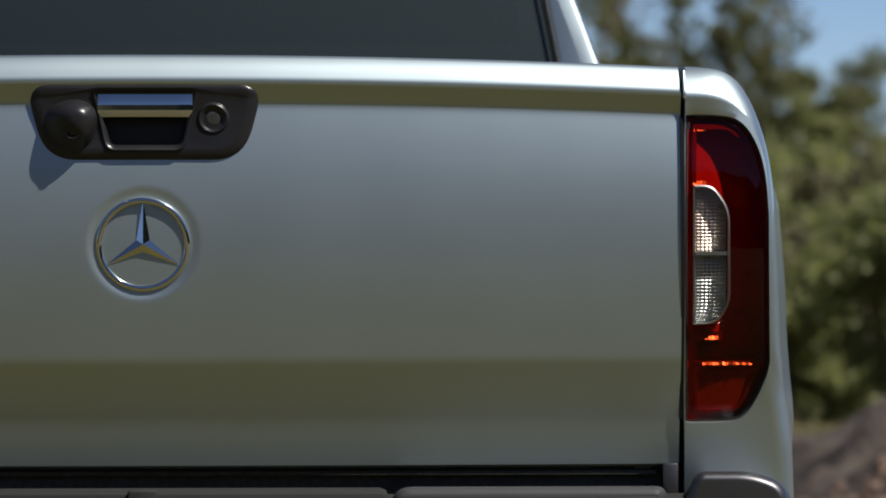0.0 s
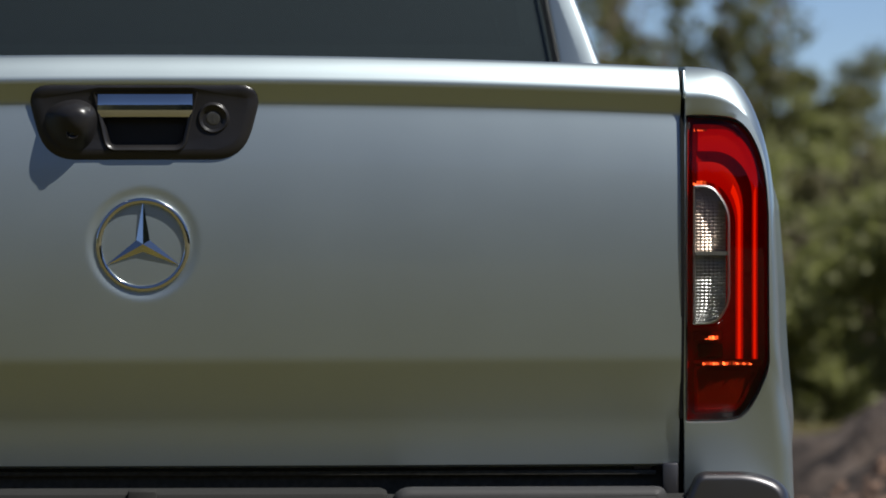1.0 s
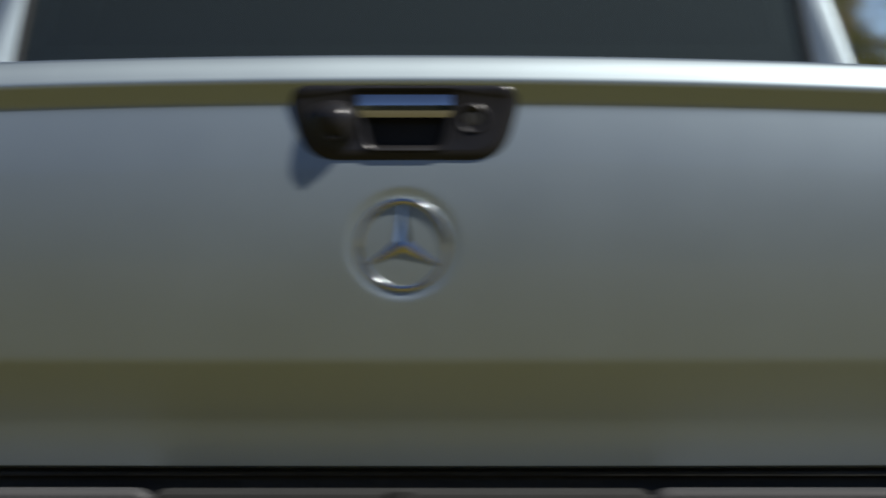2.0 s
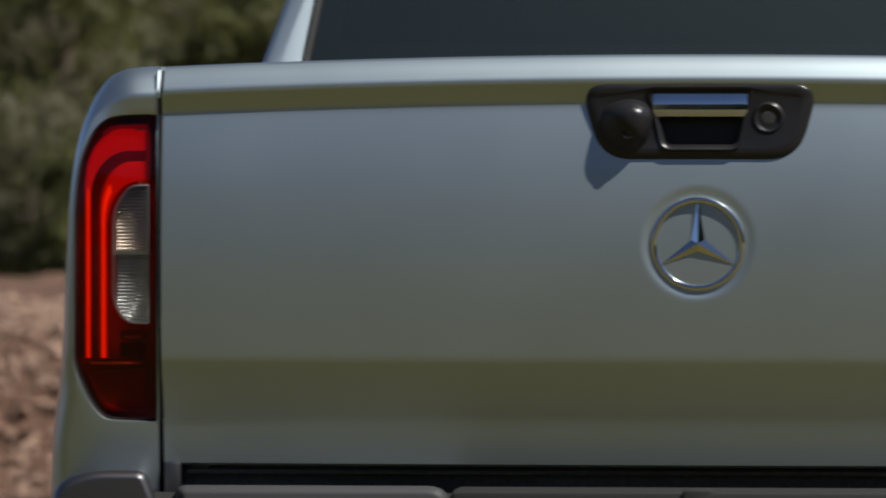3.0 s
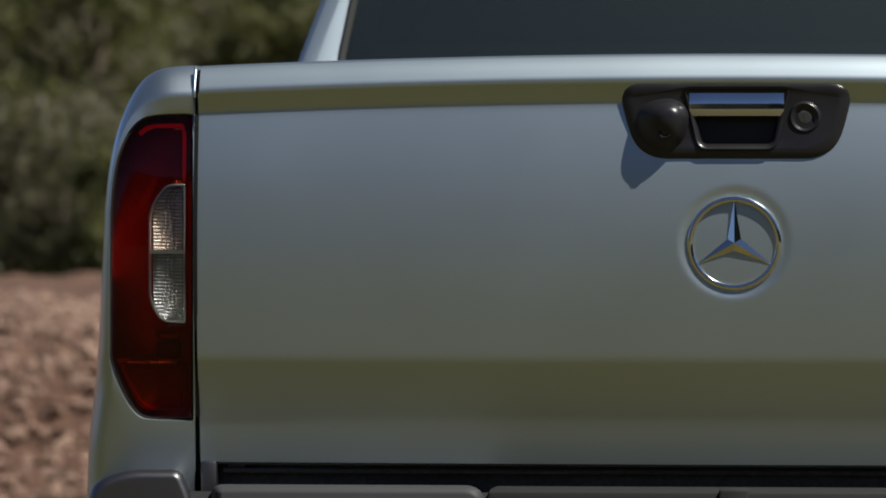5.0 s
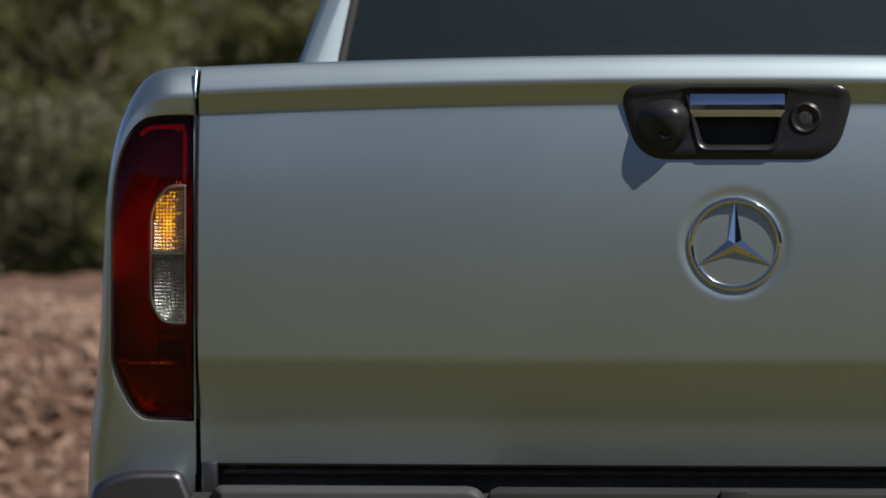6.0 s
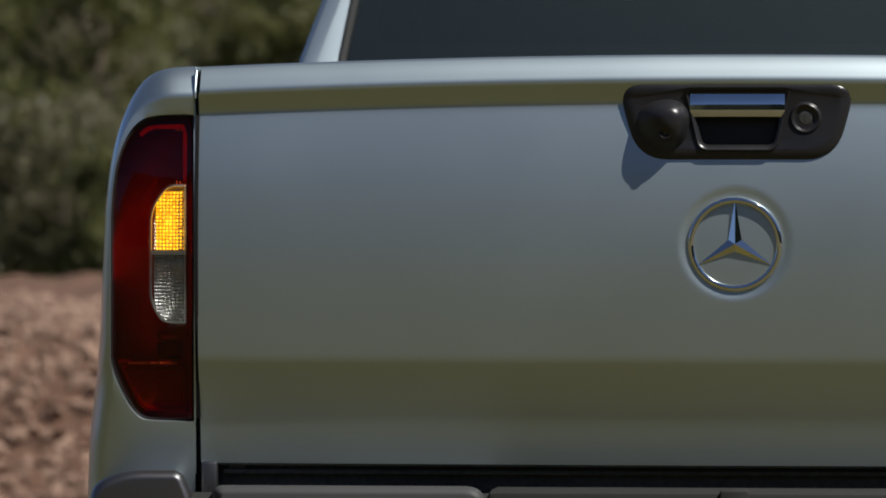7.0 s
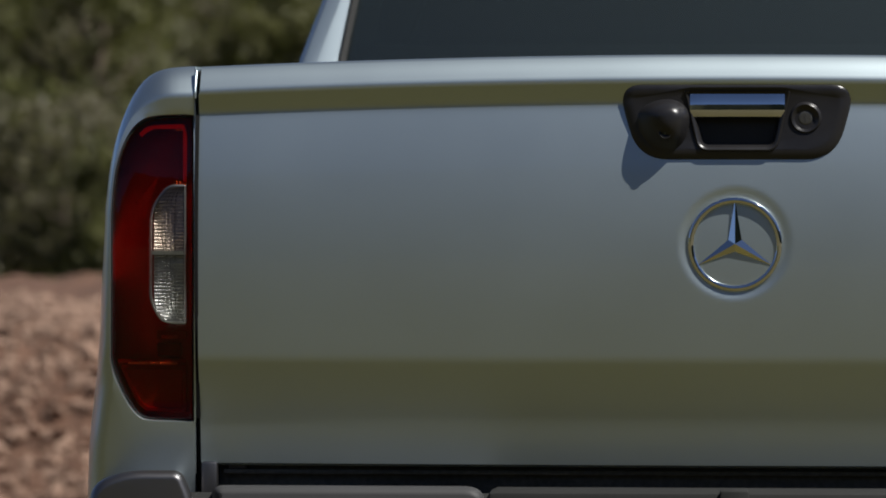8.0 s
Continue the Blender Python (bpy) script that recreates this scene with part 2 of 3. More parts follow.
def build_handle(tailgate):
    PROUD = 0.0015
    y0 = skin(1.045) - PROUD
    outer = XZ(rounded([(45, 152), (466, 152), (432, 286), (80, 286)], [46, 46, 56, 56], 8))
    hole = XZ(rounded([(171, 164), (342, 164), (320, 262), (194, 262)], [4, 4, 12, 12], 8))
    fy = lambda x, z: face_y(x, z) + 0.004
    hy = lambda d: (lambda x, z: min(skin(1.045) + 0.11 * (z - 1.045), face_y(x, z)) - PROUD + d)
    edges = [(0.0, 0.003), (0.0008, 0.0008), (0.003, -0.0012), (0.006, -0.0030), (0.010, -0.0045), (0.014, -0.0054), (0.017, -0.0055)]
    loops = [at_y(outer, fy)] + [at_y(shrink(outer, d) if d else outer, hy(y)) for d, y in edges]
    loops += [at_y(shrink(hole, -0.005), hy(-0.0055)), at_y(shrink(hole, -0.001), hy(-0.0052)), at_y(hole, hy(-0.003)), at_y(shrink(hole, 0.003), hy(0.017))]
    bezel = part("handle_bezel", loft(loops, True, False, True), BLACK, tailgate, "black textured plastic handle surround")
    # raised rim round the recess, sloped inwards
    low = lambda pts: [(x, min(z, Z(165))) for x, z in pts]
    rim = [at_y(low(shrink(hole, d)), hy(y)) for d, y in ((-0.0075, -0.0045), (-0.006, -0.0078), (-0.0045, -0.0085), (-0.0025, -0.0078), (0.0005, -0.0042), (0.002, -0.001), (0.0025, 0.006))]
    part("recess_rim", loft(rim), BLACK, bezel)
    # a gently rounded bar with a rolled lower edge
    R, zc = 0.056, Z(213) + 0.0125
    lines = []
    for k in range(17):
        z = Z(212) + (Z(169) - Z(212)) * k / 16
        y = y0 - 0.0085 + R - math.sqrt(R * R - (z - zc) ** 2)
        if k == 0:
            y += 0.003
        lines.append([(X(172.5), y0 + 0.016, z), (X(172.5), y + 0.0012, z), (X(173.2), y + 0.0003, z)] + [(X(174.5 + 164 * i / 6), y, z) for i in range(7)] + [(X(340.3), y + 0.0003, z), (X(341), y + 0.0012, z), (X(341), y0 + 0.016, z)])
    part("pull_bar", loft(lines, False), CHROME, bezel, "polished chrome pull bar")
    # camera hood: swells slowly from the outer end and falls off sharply towards the recess
    rows = []
    turn = np.linspace(0, 2 * math.pi, 48, endpoint=False)
    for q in np.linspace(1, 0.02, 22):
        row = []
        for a in turn:
            steep = 0.5 + 0.5 * math.cos(a - 0.7)
            rx = 0.031 if math.cos(a) > 0 else 0.043
            rz = 0.026 if math.sin(a) > 0 else 0.047
            h = 0.033 * (1 - q ** (2.2 + 1.2 * steep)) ** (1.45 - 0.6 * steep)
            x, z = X(134) + rx * q * math.cos(a), Z(211) + rz * q * math.sin(a)
            row.append((x, hy(-0.0050)(x, z) - h, z))
        rows.append(row)
    hood = part("camera_housing", loft(rows, True, False, True), BLACK, bezel)
    lens_y = y0 - 0.0300
    ring = [[(X(130) + r * math.cos(a), y + 0.25 * r * math.sin(a), Z(238) + r * math.sin(a)) for a in np.linspace(0, 2 * math.pi, 24, endpoint=False)]
            for r, y in ((0.0095, lens_y + 0.006), (0.0085, lens_y - 0.0008), (0.0075, lens_y - 0.0014), (0.0055, lens_y + 0.0008))]
    part("camera_ring", loft(ring, True, False, True), BLACK, hood)
    bm = bmesh.new()
    bmesh.ops.create_uvsphere(bm, u_segments=16, v_segments=10, radius=0.0046, matrix=Matrix.Translation((X(130), lens_y + 0.0022, Z(238))))
    part("camera_lens", bm, GLASS, hood)
    # lock barrel sunk in a dished ring
    circle = lambda r, y, n: [(X(377) + r * math.cos(a), y, Z(212) + r * math.sin(a)) for a in np.linspace(0, 2 * math.pi, n, endpoint=False)]
    front = y0 - 0.0052
    dish = ((0.0228, front + 0.001), (0.0215, front - 0.0012), (0.0202, front - 0.0032), (0.0192, front - 0.0038), (0.0182, front - 0.0035), (0.0138, front + 0.0002), (0.0125, front + 0.0006), (0.0095, front + 0.0006))
    lock = part("lock_surround", loft([circle(r, y, 36) for r, y in dish], True, False, True), BLACK, bezel)
    plug = ((0.0098, front + 0.001), (0.0098, front - 0.0004), (0.0092, front - 0.0008), (0.0070, front - 0.0009))
    part("lock_barrel", loft([circle(r, y, 24) for r, y in plug], True, False, True), material("lock_metal", (0.10, 0.10, 0.095), 0.42, 0.7), lock)
    part("key_slot", box(X(377) - 0.0012, X(377) + 0.0012, front - 0.0012, front, Z(212) - 0.005, Z(212) + 0.005, 0), SEAL, lock)


def build_emblem(tailgate):
    yb = face_y(0, STAR_Z) + 0.0025
    R = 0.0652
    rings = []
    for k in range(16):
        a = 2 * math.pi * k / 16
        rr, y = R - 0.004 + 0.0044 * math.cos(a), yb - 0.0006 - 0.003 * math.sin(a)
        rings.append([(rr * math.cos(t), y, STAR_Z - 0.001 + rr * math.sin(t)) for t in np.linspace(0, 2 * math.pi, 96, endpoint=False)])
    rings.append(rings[0])
    bm = loft(rings)
    bmesh.ops.remove_doubles(bm, verts=bm.verts[:], dist=1e-6)
    emblem = part("emblem_ring", bm, CHROME, tailgate, "polished chrome ring emblem")
    bm = bmesh.new()
    c = bm.verts.new((0, yb - 0.0068, STAR_Z))
    tips, notch, low = [], [], []
    for k in range(3):
        a = math.pi / 2 + k * 2 * math.pi / 3
        tips.append(bm.verts.new((0.0605 * math.cos(a), yb - 0.0012, STAR_Z + 0.0605 * math.sin(a))))
        b = a + math.pi / 3
        notch.append(bm.verts.new((0.0108 * math.cos(b), yb - 0.0008, STAR_Z + 0.0108 * math.sin(b))))
    for k in range(3):
        bm.faces.new((c, tips[k], notch[k]))
        bm.faces.new((c, notch[k], tips[(k + 1) % 3]))
    part("emblem_star", bm, CHROME, emblem, "faceted chrome three-armed badge", False)


# ---- bed sides with the lamps ----
def lamp_loop(inset=0.0):
    corner = [(1282, 209), (1310, 218), (1332, 242), (1349, 280), (1358, 325), (1362, 385)]
    low = [(1363, 640), (1359, 660), (1344, 697), (1327, 727), (1313, 742), (1298, 749)]
    segs = [resample(XZ([(1214, 750), (1214, 208)]), 17), resample(XZ(chaikin([(1214, 208)] + corner)), 25),
            resample(XZ([(1362, 385), (1363, 640)]), 13), resample(XZ(chaikin(low + [(1214, 750)])), 25)]
    loop = [p for s in segs for p in s[:-1]]
    return shrink(loop, inset) if inset else loop


def panel_loop():
    segs = [resample(XZ([(1212, 960), (1212, 120)]), 17),
            resample(XZ(chaikin([(1212, 120), (1240, 121), (1270, 125), (1292, 135), (1310, 152), (1327, 180), (1343, 217), (1357, 262), (1366, 310), (1372, 370)])), 25),
            resample(XZ([(1372, 370), (1378, 500), (1382, 620), (1388, 690)]), 13),
            resample(XZ([(1388, 690), (1396, 735), (1402, 790), (1405, 880), (1408, 960), (1212, 960)]), 25)]
    return [p for s in segs for p in s[:-1]]


LOW_MID = skin(0.85)
LEAN_A, LEAN_B = (skin(1.05) - skin(0.65)) / 2, (skin(1.05) + skin(0.65)) / 2 - skin(0.85)


def rear_y(x, z):
    """Depth of the bed side's rear face, a plain curve without the tailgate's creases."""
    t = (max(z, 0.66) - 0.85) / 0.2
    low = 0.19 * max(0.0, 0.66 - z)
    low -= 0.42 * min(0.030, max(0.0, z - 1.063)) * smooth(0.845, 0.785, x)
    return low + LOW_MID + 0.018 + 0.6 * max(0, x - 0.76) ** 2 + LEAN_A * t + LEAN_B * t * t


def build_side(side):
    inner, outer = lamp_loop(), panel_loop()
    # how far each stretch of the edge rolls forward
    weight = np.interp(np.arange(len(outer)), [0, 16, 20, 30, 40, 52, 56, 62, 76], [0, 0, 0.35, 1, 1, 1, 0.7, 0, 0])
    tops = np.interp(np.arange(len(outer)), [0, 15, 16, 30, 40, 77], [0, 0, 1, 1, 0, 0])
    swell = np.interp(np.arange(len(outer)), [0, 16, 22, 28, 34, 40, 46, 65, 70, 76], [0, 0, 0.06, 0.3, 0.68, 0.92, 1, 1, 0, 0])
    loops = [at_y(inner, lambda x, z: rear_y(x, z) + 0.08, side), at_y(inner, lambda x, z: rear_y(x, z) + 0.007, side), at_y(shrink(inner, -0.0010), lambda x, z: rear_y(x, z) + 0.0040, side), at_y(shrink(inner, -0.0024), lambda x, z: rear_y(x, z) + 0.0006, side)]
    for s in (0.06, 0.2, 0.35, 0.42, 0.5, 0.56, 0.62, 0.68, 0.74, 0.8, 0.87, 0.93, 0.97, 1.0):
        row = []
        for k, ((ax, az), (bx, bz), w, top) in enumerate(zip(inner, outer, weight, tops)):
            x, z = ax + (bx - ax) * s, az + (bz - az) * s
            roll = 0.075 * (1 - math.sqrt(max(0, 1 - s ** 4)))
            shoulder = max(0.0, (s - 0.42) / 0.58)
            if k >= 52:
                edge_x = float(np.interp(-z, [-Z(690), -Z(790), -Z(960)], [X(1388), X(1402), X(1408)]))
                q = min(1.0, max(0.0, 1 - (edge_x - x) / 0.027))
                roll, w = 0.075 * (1 - math.sqrt(max(0, 1 - q ** 4))), 1
            roll = top * (0.021 * shoulder + 0.014 * shoulder ** 5) + (1 - top) * w * roll
            y = rear_y(x, z) + roll
            row.append((side * x * (1 + y / 7), y, 1.05 + (z - 1.05) * (1 + y / 7)))
        loops.append(row)
    # the side swells forward over the wheel arch
    for y, out in ((0.13, 0.004), (0.2, 0.0130), (0.3, 0.0265), (0.42, 0.0425), (0.54, 0.0575), (0.62, 0.0635), (0.75, 0.066), (1.52, 0.066)):
        loops.append([(side * (x * (1 + w * 0.0143) + f * out), y, 1.05 + (z - 1.05) * (1 + min(y, 0.2) / 7 * w)) for (x, z), w, f in zip(outer, weight, swell)])
    panel = part("bed_side", loft(loops, True, False, True), PAINT, truck, "silver metallic bed side panel with rounded rear corner")
    return panel


def disc(loop, y, side, bm=None):
    """A plate that follows the depth y, filled towards its middle."""
    m = np.mean(np.array(loop), 0)
    rows = [at_y([(m[0] + (x - m[0]) * k, m[1] + (z - m[1]) * k) for x, z in loop], y, side) for k in (1, 0.85, 0.7, 0.5, 0.3, 0.02)]
    return loft(rows, True, False, True, bm)


def tail_lamp(side):
    ry = lambda d: (lambda x, z: rear_y(x, z) + 0.006 + d + 0.05 * max(0, x - 0.80) ** 1.5)
    edge = lamp_loop(0.0008)
    # housing bowl
    loops = [at_y(edge, ry(0.0), side), at_y(edge, ry(0.088), side)]
    lamp = part("tail_lamp", loft(loops, True, False, True), REDBODY, truck, "dark red wrap-around tail lamp with clear insert")
    clear = rounded([(1228, 330), (1262, 330), (1293, 372), (1294, 540), (1272, 577), (1228, 579)], [3, 16, 26, 20, 18, 4], 6)
    clear_xz = XZ(clear)
    # outer red lens, a frame round the clear insert
    gasket = [at_y(edge, ry(0.0005), side), at_y(shrink(edge, 0.0006), ry(0.0), side), at_y(shrink(edge, 0.0012), ry(0.0), side), at_y(shrink(edge, 0.0016), ry(0.004), side)]
    part("lamp_gasket", loft(gasket), SEAL, lamp)
    n = 96
    lens_out = resample(shrink(edge, 0.0014), n, True)
    hole = resample(clear_xz, n, True)
    mid = np.array([X(1262), Z(455)])
    order = lambda pts: sorted(pts, key=lambda p: math.atan2((p[1] - mid[1]) * 0.4, p[0] - mid[0]))
    lo, ho = order(lens_out), order(hole)
    loops = []
    for s in (0, 0.03, 0.15, 0.4, 0.7, 0.97, 1.0):
        bulge = -0.007 * min(1, s * 8) - (0.0 if s < 1 else -0.004)
        loops.append(at_y([(a[0] + (b[0] - a[0]) * s, a[1] + (b[1] - a[1]) * s) for a, b in zip(lo, ho)], ry(bulge), side))
    ob = part("red_lens", loft(loops), REDLENS, lamp, "glossy dark red outer lens")
    ob.visible_shadow = False
    loops = [at_y(clear_xz, ry(-0.003), side), at_y(shrink(clear_xz, 0.001), ry(-0.0075), side), at_y(shrink(clear_xz, 0.004), ry(-0.0085), side)]
    ob = part("clear_lens", loft(loops, True, False, True), CLEARLENS, lamp, "clear ribbed indicator and reversing lens")
    ob.visible_shadow = False
    loops = [at_y(clear_xz, ry(0.022), side), at_y(clear_xz, ry(-0.004), side), at_y(shrink(clear_xz, 0.0022), ry(-0.005), side), at_y(shrink(clear_xz, 0.003), ry(-0.003), side), at_y(shrink(clear_xz, 0.004), ry(0.022), side)]
    part("insert_frame", loft(loops), REFLECTOR, lamp, "silver frame of the clear insert")
    # inner plate, in dark red, sloping away round the corner; the light guides lie behind it when dark
    plate = shrink(edge, 0.001)
    part("inner_plate", disc(plate, lambda x, z: ry(0.004)(x, z) + 0.53 * (x - X(1214)), side), REDBODY, lamp)
    # brighter red inner trim: along the top, the inner edge and round the insert
    a = resample(XZ([(1226, 326), (1226, 222), (1285, 222), (1300, 229), (1312, 239)]), 40)
    b = resample(XZ([(1233, 326), (1233, 231), (1284, 231), (1297, 237), (1307, 246)]), 40)
    part("inner_trim", loft([at_y(a, ry(0.0300), side), at_y(a, ry(0.002), side), at_y(b, ry(0.002), side), at_y(b, ry(0.0300), side)], False), REDRIM, lamp)
    trim = rounded([(1228, 590), (1280, 590), (1280, 606), (1228, 606)], 2, 2)
    part("inner_trim", loft([at_y(XZ(trim), ry(0.0300), side), at_y(XZ(trim), ry(0.005), side)], True, False, True), REDRIM, lamp)
    trim = rounded([(1236, 612), (1280, 612), (1280, 636), (1236, 636)], 2, 2)
    part("dark_window", loft([at_y(XZ(trim), ry(0.0300), side), at_y(XZ(trim), ry(0.006), side)], True, False, True), SMOKE, lamp)
    # shelf and reflex reflector below
    part("shelf", loft([at_y(XZ([(1228, 640), (1350, 640), (1350, 649), (1228, 649)]), ry(0.030), side), at_y(XZ([(1228, 641), (1350, 641), (1350, 648), (1228, 648)]), ry(0.003), side)], True, False, True), REDRIM, lamp)
    low = rounded([(1228, 652), (1347, 652), (1318, 715), (1302, 733), (1228, 736)], [3, 6, 14, 10, 4], 4)
    low = XZ(low)
    reflex = part("reflex_reflector", disc(low, ry(0.006), side), REFLEX, lamp, "amber-red reflex reflector")
    part("reflex_border", loft([at_y(low, ry(0.015), side), at_y(low, ry(0.003), side), at_y(shrink(low, 0.005), ry(0.003), side), at_y(shrink(low, 0.006), ry(0.006), side)]), REDRIM, lamp)
    # rows of small plated prisms inside, added and tilted to give the sun's glints
    rng = random.Random(9)
    for u0, u1, v in ((1234, 1262, 231), (1232, 1260, 327), (1248, 1278, 603), (1250, 1340, 649)):
        strip = bmesh.new()
        count = (u1 - u0) // 6
        for i in range(count):
            xa, xb = X(u0 + 6 * i), X(u0 + 6 * i + 5.6)
            ux, uz = 0.405 + 0.3 * rng.uniform(-1, 1), 0.62 + 0.3 * rng.uniform(-1, 1)
            xm, tall = (xa + xb) / 2, 0.0026
            at = lambda x, z: (side * x, ry(0.003)(xm, Z(v)) + ux * (x - xm) + uz * z, Z(v) + z)
            front = [strip.verts.new(at(x, z)) for x, z in ((xa, -tall), (xb, -tall), (xb, tall), (xa, tall))]
            back = [strip.verts.new((side * x, ry(0.012)(xm, Z(v)), Z(v) + z)) for x, z in ((xa, -tall), (xb, -tall), (xb, tall), (xa, tall))]
            strip.faces.new(front)
            for k in range(4):
                strip.faces.new((front[k], front[(k + 1) % 4], back[(k + 1) % 4], back[k]))
        part("glint_strip", strip, PLATED, lamp, "", False)
    # ribbed reflector behind the insert
    x0 = X(1231)
    rows = []
    for j in range(361):
        v = 332 + 245 * j / 360
        rib = 0.0012 * abs(math.sin(math.pi * (v - 332) / 6.2))
        half = min(1.0, (v - 328) / 45, (582 - v) / 45)
        right = X(1233) + (X(1291) - X(1233)) * max(0.35, math.sqrt(max(0.0, 1 - (1 - half) ** 2)))
        cells = []
        for i in range(49):
            x = x0 + (right - x0) * i / 48
            # prism columns, deepest about the middle
            grid = -(0.0014 if 12 <= i < 30 else 0.0006) * (i % 6 / 6) ** 1.4
            dish = 0.002 + 0.003 * max(0.0, (x - X(1255)) / 0.026) ** 2
            cells.append((side * x, ry(0.007 + dish - rib - grid)(x, Z(v)), Z(v)))
        rows.append(cells)
    cut = next(k for k, row in enumerate(rows) if row[0][2] < Z(450))
    part("indicator_reflector", loft(rows[:cut + 1], False), WARMREFL, lamp, "warm silver gridded reflector")
    part("reversing_reflector", loft(rows[cut:], False), REFLECTOR, lamp, "silver ribbed reflector")
    bar = [(1231, 448), (1292, 448), (1292, 455), (1231, 455)]
    part("divider", loft([at_y(XZ(bar), ry(0.014), side), at_y(XZ(bar), ry(-0.002), side)], True, False, True), REFLECTOR, lamp)

    def guide(top, bottom):
        def edge_line(yt, xo, xc, yc):
            arc = [(xc + (xo - xc) * math.sin(radians(a)), yc - (yc - yt) * math.cos(radians(a))) for a in range(0, 91, 6)]
            return resample(XZ([(1235, yt)] + arc + [(xo, 639)]), 48)
        a, b = edge_line(*top), edge_line(*bottom)
        across = lambda k: [(p[0] + (q[0] - p[0]) * k, p[1] + (q[1] - p[1]) * k) for p, q in zip(a, b)]
        # the tube's front, rounded across, with its bright core along the straight run
        strips = [at_y(a, ry(0.014), side), at_y(a, ry(0.009), side), at_y(across(0.3), ry(0.0070), side), at_y(across(0.7), ry(0.0070), side), at_y(b, ry(0.009), side), at_y(b, ry(0.014), side)]
        ob = part("light_guide", loft(strips, False), GLOW_RED, lamp, "curved red light guide")
        ob.data.materials.append(GLOW_CORE)
        run = len(a) - 1
        for face in list(ob.data.polygons)[2 * run:3 * run]:
            face.material_index = int(face.center.z < Z(340))
        return ob
    outer = guide((231, 1342, 1275, 330), (270, 1332, 1262, 350))
    inner = guide((289, 1316, 1258, 375), (325, 1303, 1250, 405))
    # amber bulb optics: a field of small domes
    bm = bmesh.new()
    rng = random.Random(3)
    for j in range(17):
        for i in range(9):
            u, v = 1236 + 6.1 * i, 346 + 6.2 * j
            half = min(1.0, (v - 328) / 45)
            if u + 3.5 > 1233 + 57 * math.sqrt(max(0.0, 1 - (1 - half) ** 2)):
                continue
            h = 0.004 + 0.004 * math.exp(-((u - 1266) / 9) ** 2 - ((v - 405) / 26) ** 2) + 0.002 * rng.random()
            dish = 0.003 + 0.003 * ((X(u) - X(1262)) / 0.026) ** 2
            base = ry(0.0085 + dish)(X(u), Z(v))
            r = 2.55 / 1275
            ring = [bm.verts.new((side * (X(u) + r * cx), base, Z(v) + r * cz)) for cx, cz in ((-1, -1), (1, -1), (1, 1), (-1, 1))]
            up = [bm.verts.new((side * (X(u) + 0.6 * r * cx), base - h, Z(v) + 0.6 * r * cz)) for cx, cz in ((-1, -1), (1, -1), (1, 1), (-1, 1))]
            for k in range(4):
                bm.faces.new((ring[k], ring[(k + 1) % 4], up[(k + 1) % 4], up[k]))
            bm.faces.new(up)
    back = [[(side * X(u), ry(0.0092 + 0.003 + 0.003 * ((X(u) - X(1262)) / 0.026) ** 2)(X(u), Z(v)), Z(v)) for v in (372, 395, 420, 446)] for u in (1234, 1248, 1262, 1276, 1287)]
    loft(back, False, False, False, bm)
    bulb = part("indicator_bulb", bm, GLOW_AMBER, lamp, "amber indicator optic")
    return outer, inner, bulb


# ---- cab, bed and underside ----
def build_cab():
    Y = 1.62
    def wall(z):
        return 0.753 - 0.36 * (z - 1.16) - 0.10 * max(0, z - 1.5)
    # rear frame: outer and window loops
    def ring(y, d):
        return rounded([(-wall(0.7) - 0.0 + d, 0.60), (wall(0.7) - d, 0.60), (wall(1.16) + 0.006 - d, 1.16), (wall(1.79) - d, 1.80), (-wall(1.79) + d, 1.80), (-wall(1.16) - 0.006 + d, 1.16)], [0.02, 0.02, 0.3, 0.12, 0.12, 0.3], 8)
    win = rounded([(-0.684, 1.135), (0.684, 1.135), (0.634, 1.40), (0.55, 1.66), (-0.55, 1.66), (-0.634, 1.40)], [0.03, 0.03, 0.1, 0.1, 0.1, 0.1], 8)
    o = ring(0, 0)
    lean = lambda d: (lambda x, z: Y + d + 0.27 * (z - 1.13))
    loops = [at_y(win, lean(0.03)), at_y(win, lean(-0.004)), at_y(shrink(win, -0.01), lean(-0.010)), at_y(shrink(o, 0.03), lean(-0.0105)), at_y(shrink(o, 0.010), lean(-0.0103)), at_y(shrink(o, 0.006), lean(-0.0092)), at_y(shrink(o, 0.003), lean(-0.006)), at_y(shrink(o, 0.001), lean(0.0)), at_y(o, lean(0.008)), at_y(o, Y + 1.75), at_y(shrink(o, 0.25), Y + 2.3)]
    cab = part("cab", loft(loops, True, False, True), PAINT, truck, "silver metallic double cab")
    pane = part("rear_window", loft([at_y(win, lean(0.004)), at_y(shrink(win, 0.004), lean(0.001))], True, False, True), GLASS, cab, "dark tinted rear window")
    loops = [at_y(win, lean(0.006)), at_y(shrink(win, 0.05), lean(0.006)), at_y(shrink(win, 0.05), lean(0.009)), at_y(win, lean(0.009))]
    part("window_border", loft(loops), SEAL, cab, "black printed window border")
    part("window_seal", loft([at_y(shrink(win, -0.004), lean(-0.011)), at_y(shrink(win, -0.001), lean(-0.014)), at_y(shrink(win, 0.008), lean(-0.002))]), SEAL, cab)
    part("cabin", loft([at_y(shrink(o, 0.05), lean(0.04)), at_y(shrink(o, 0.05), Y + 1.7)], True, False, True), CABIN, cab)


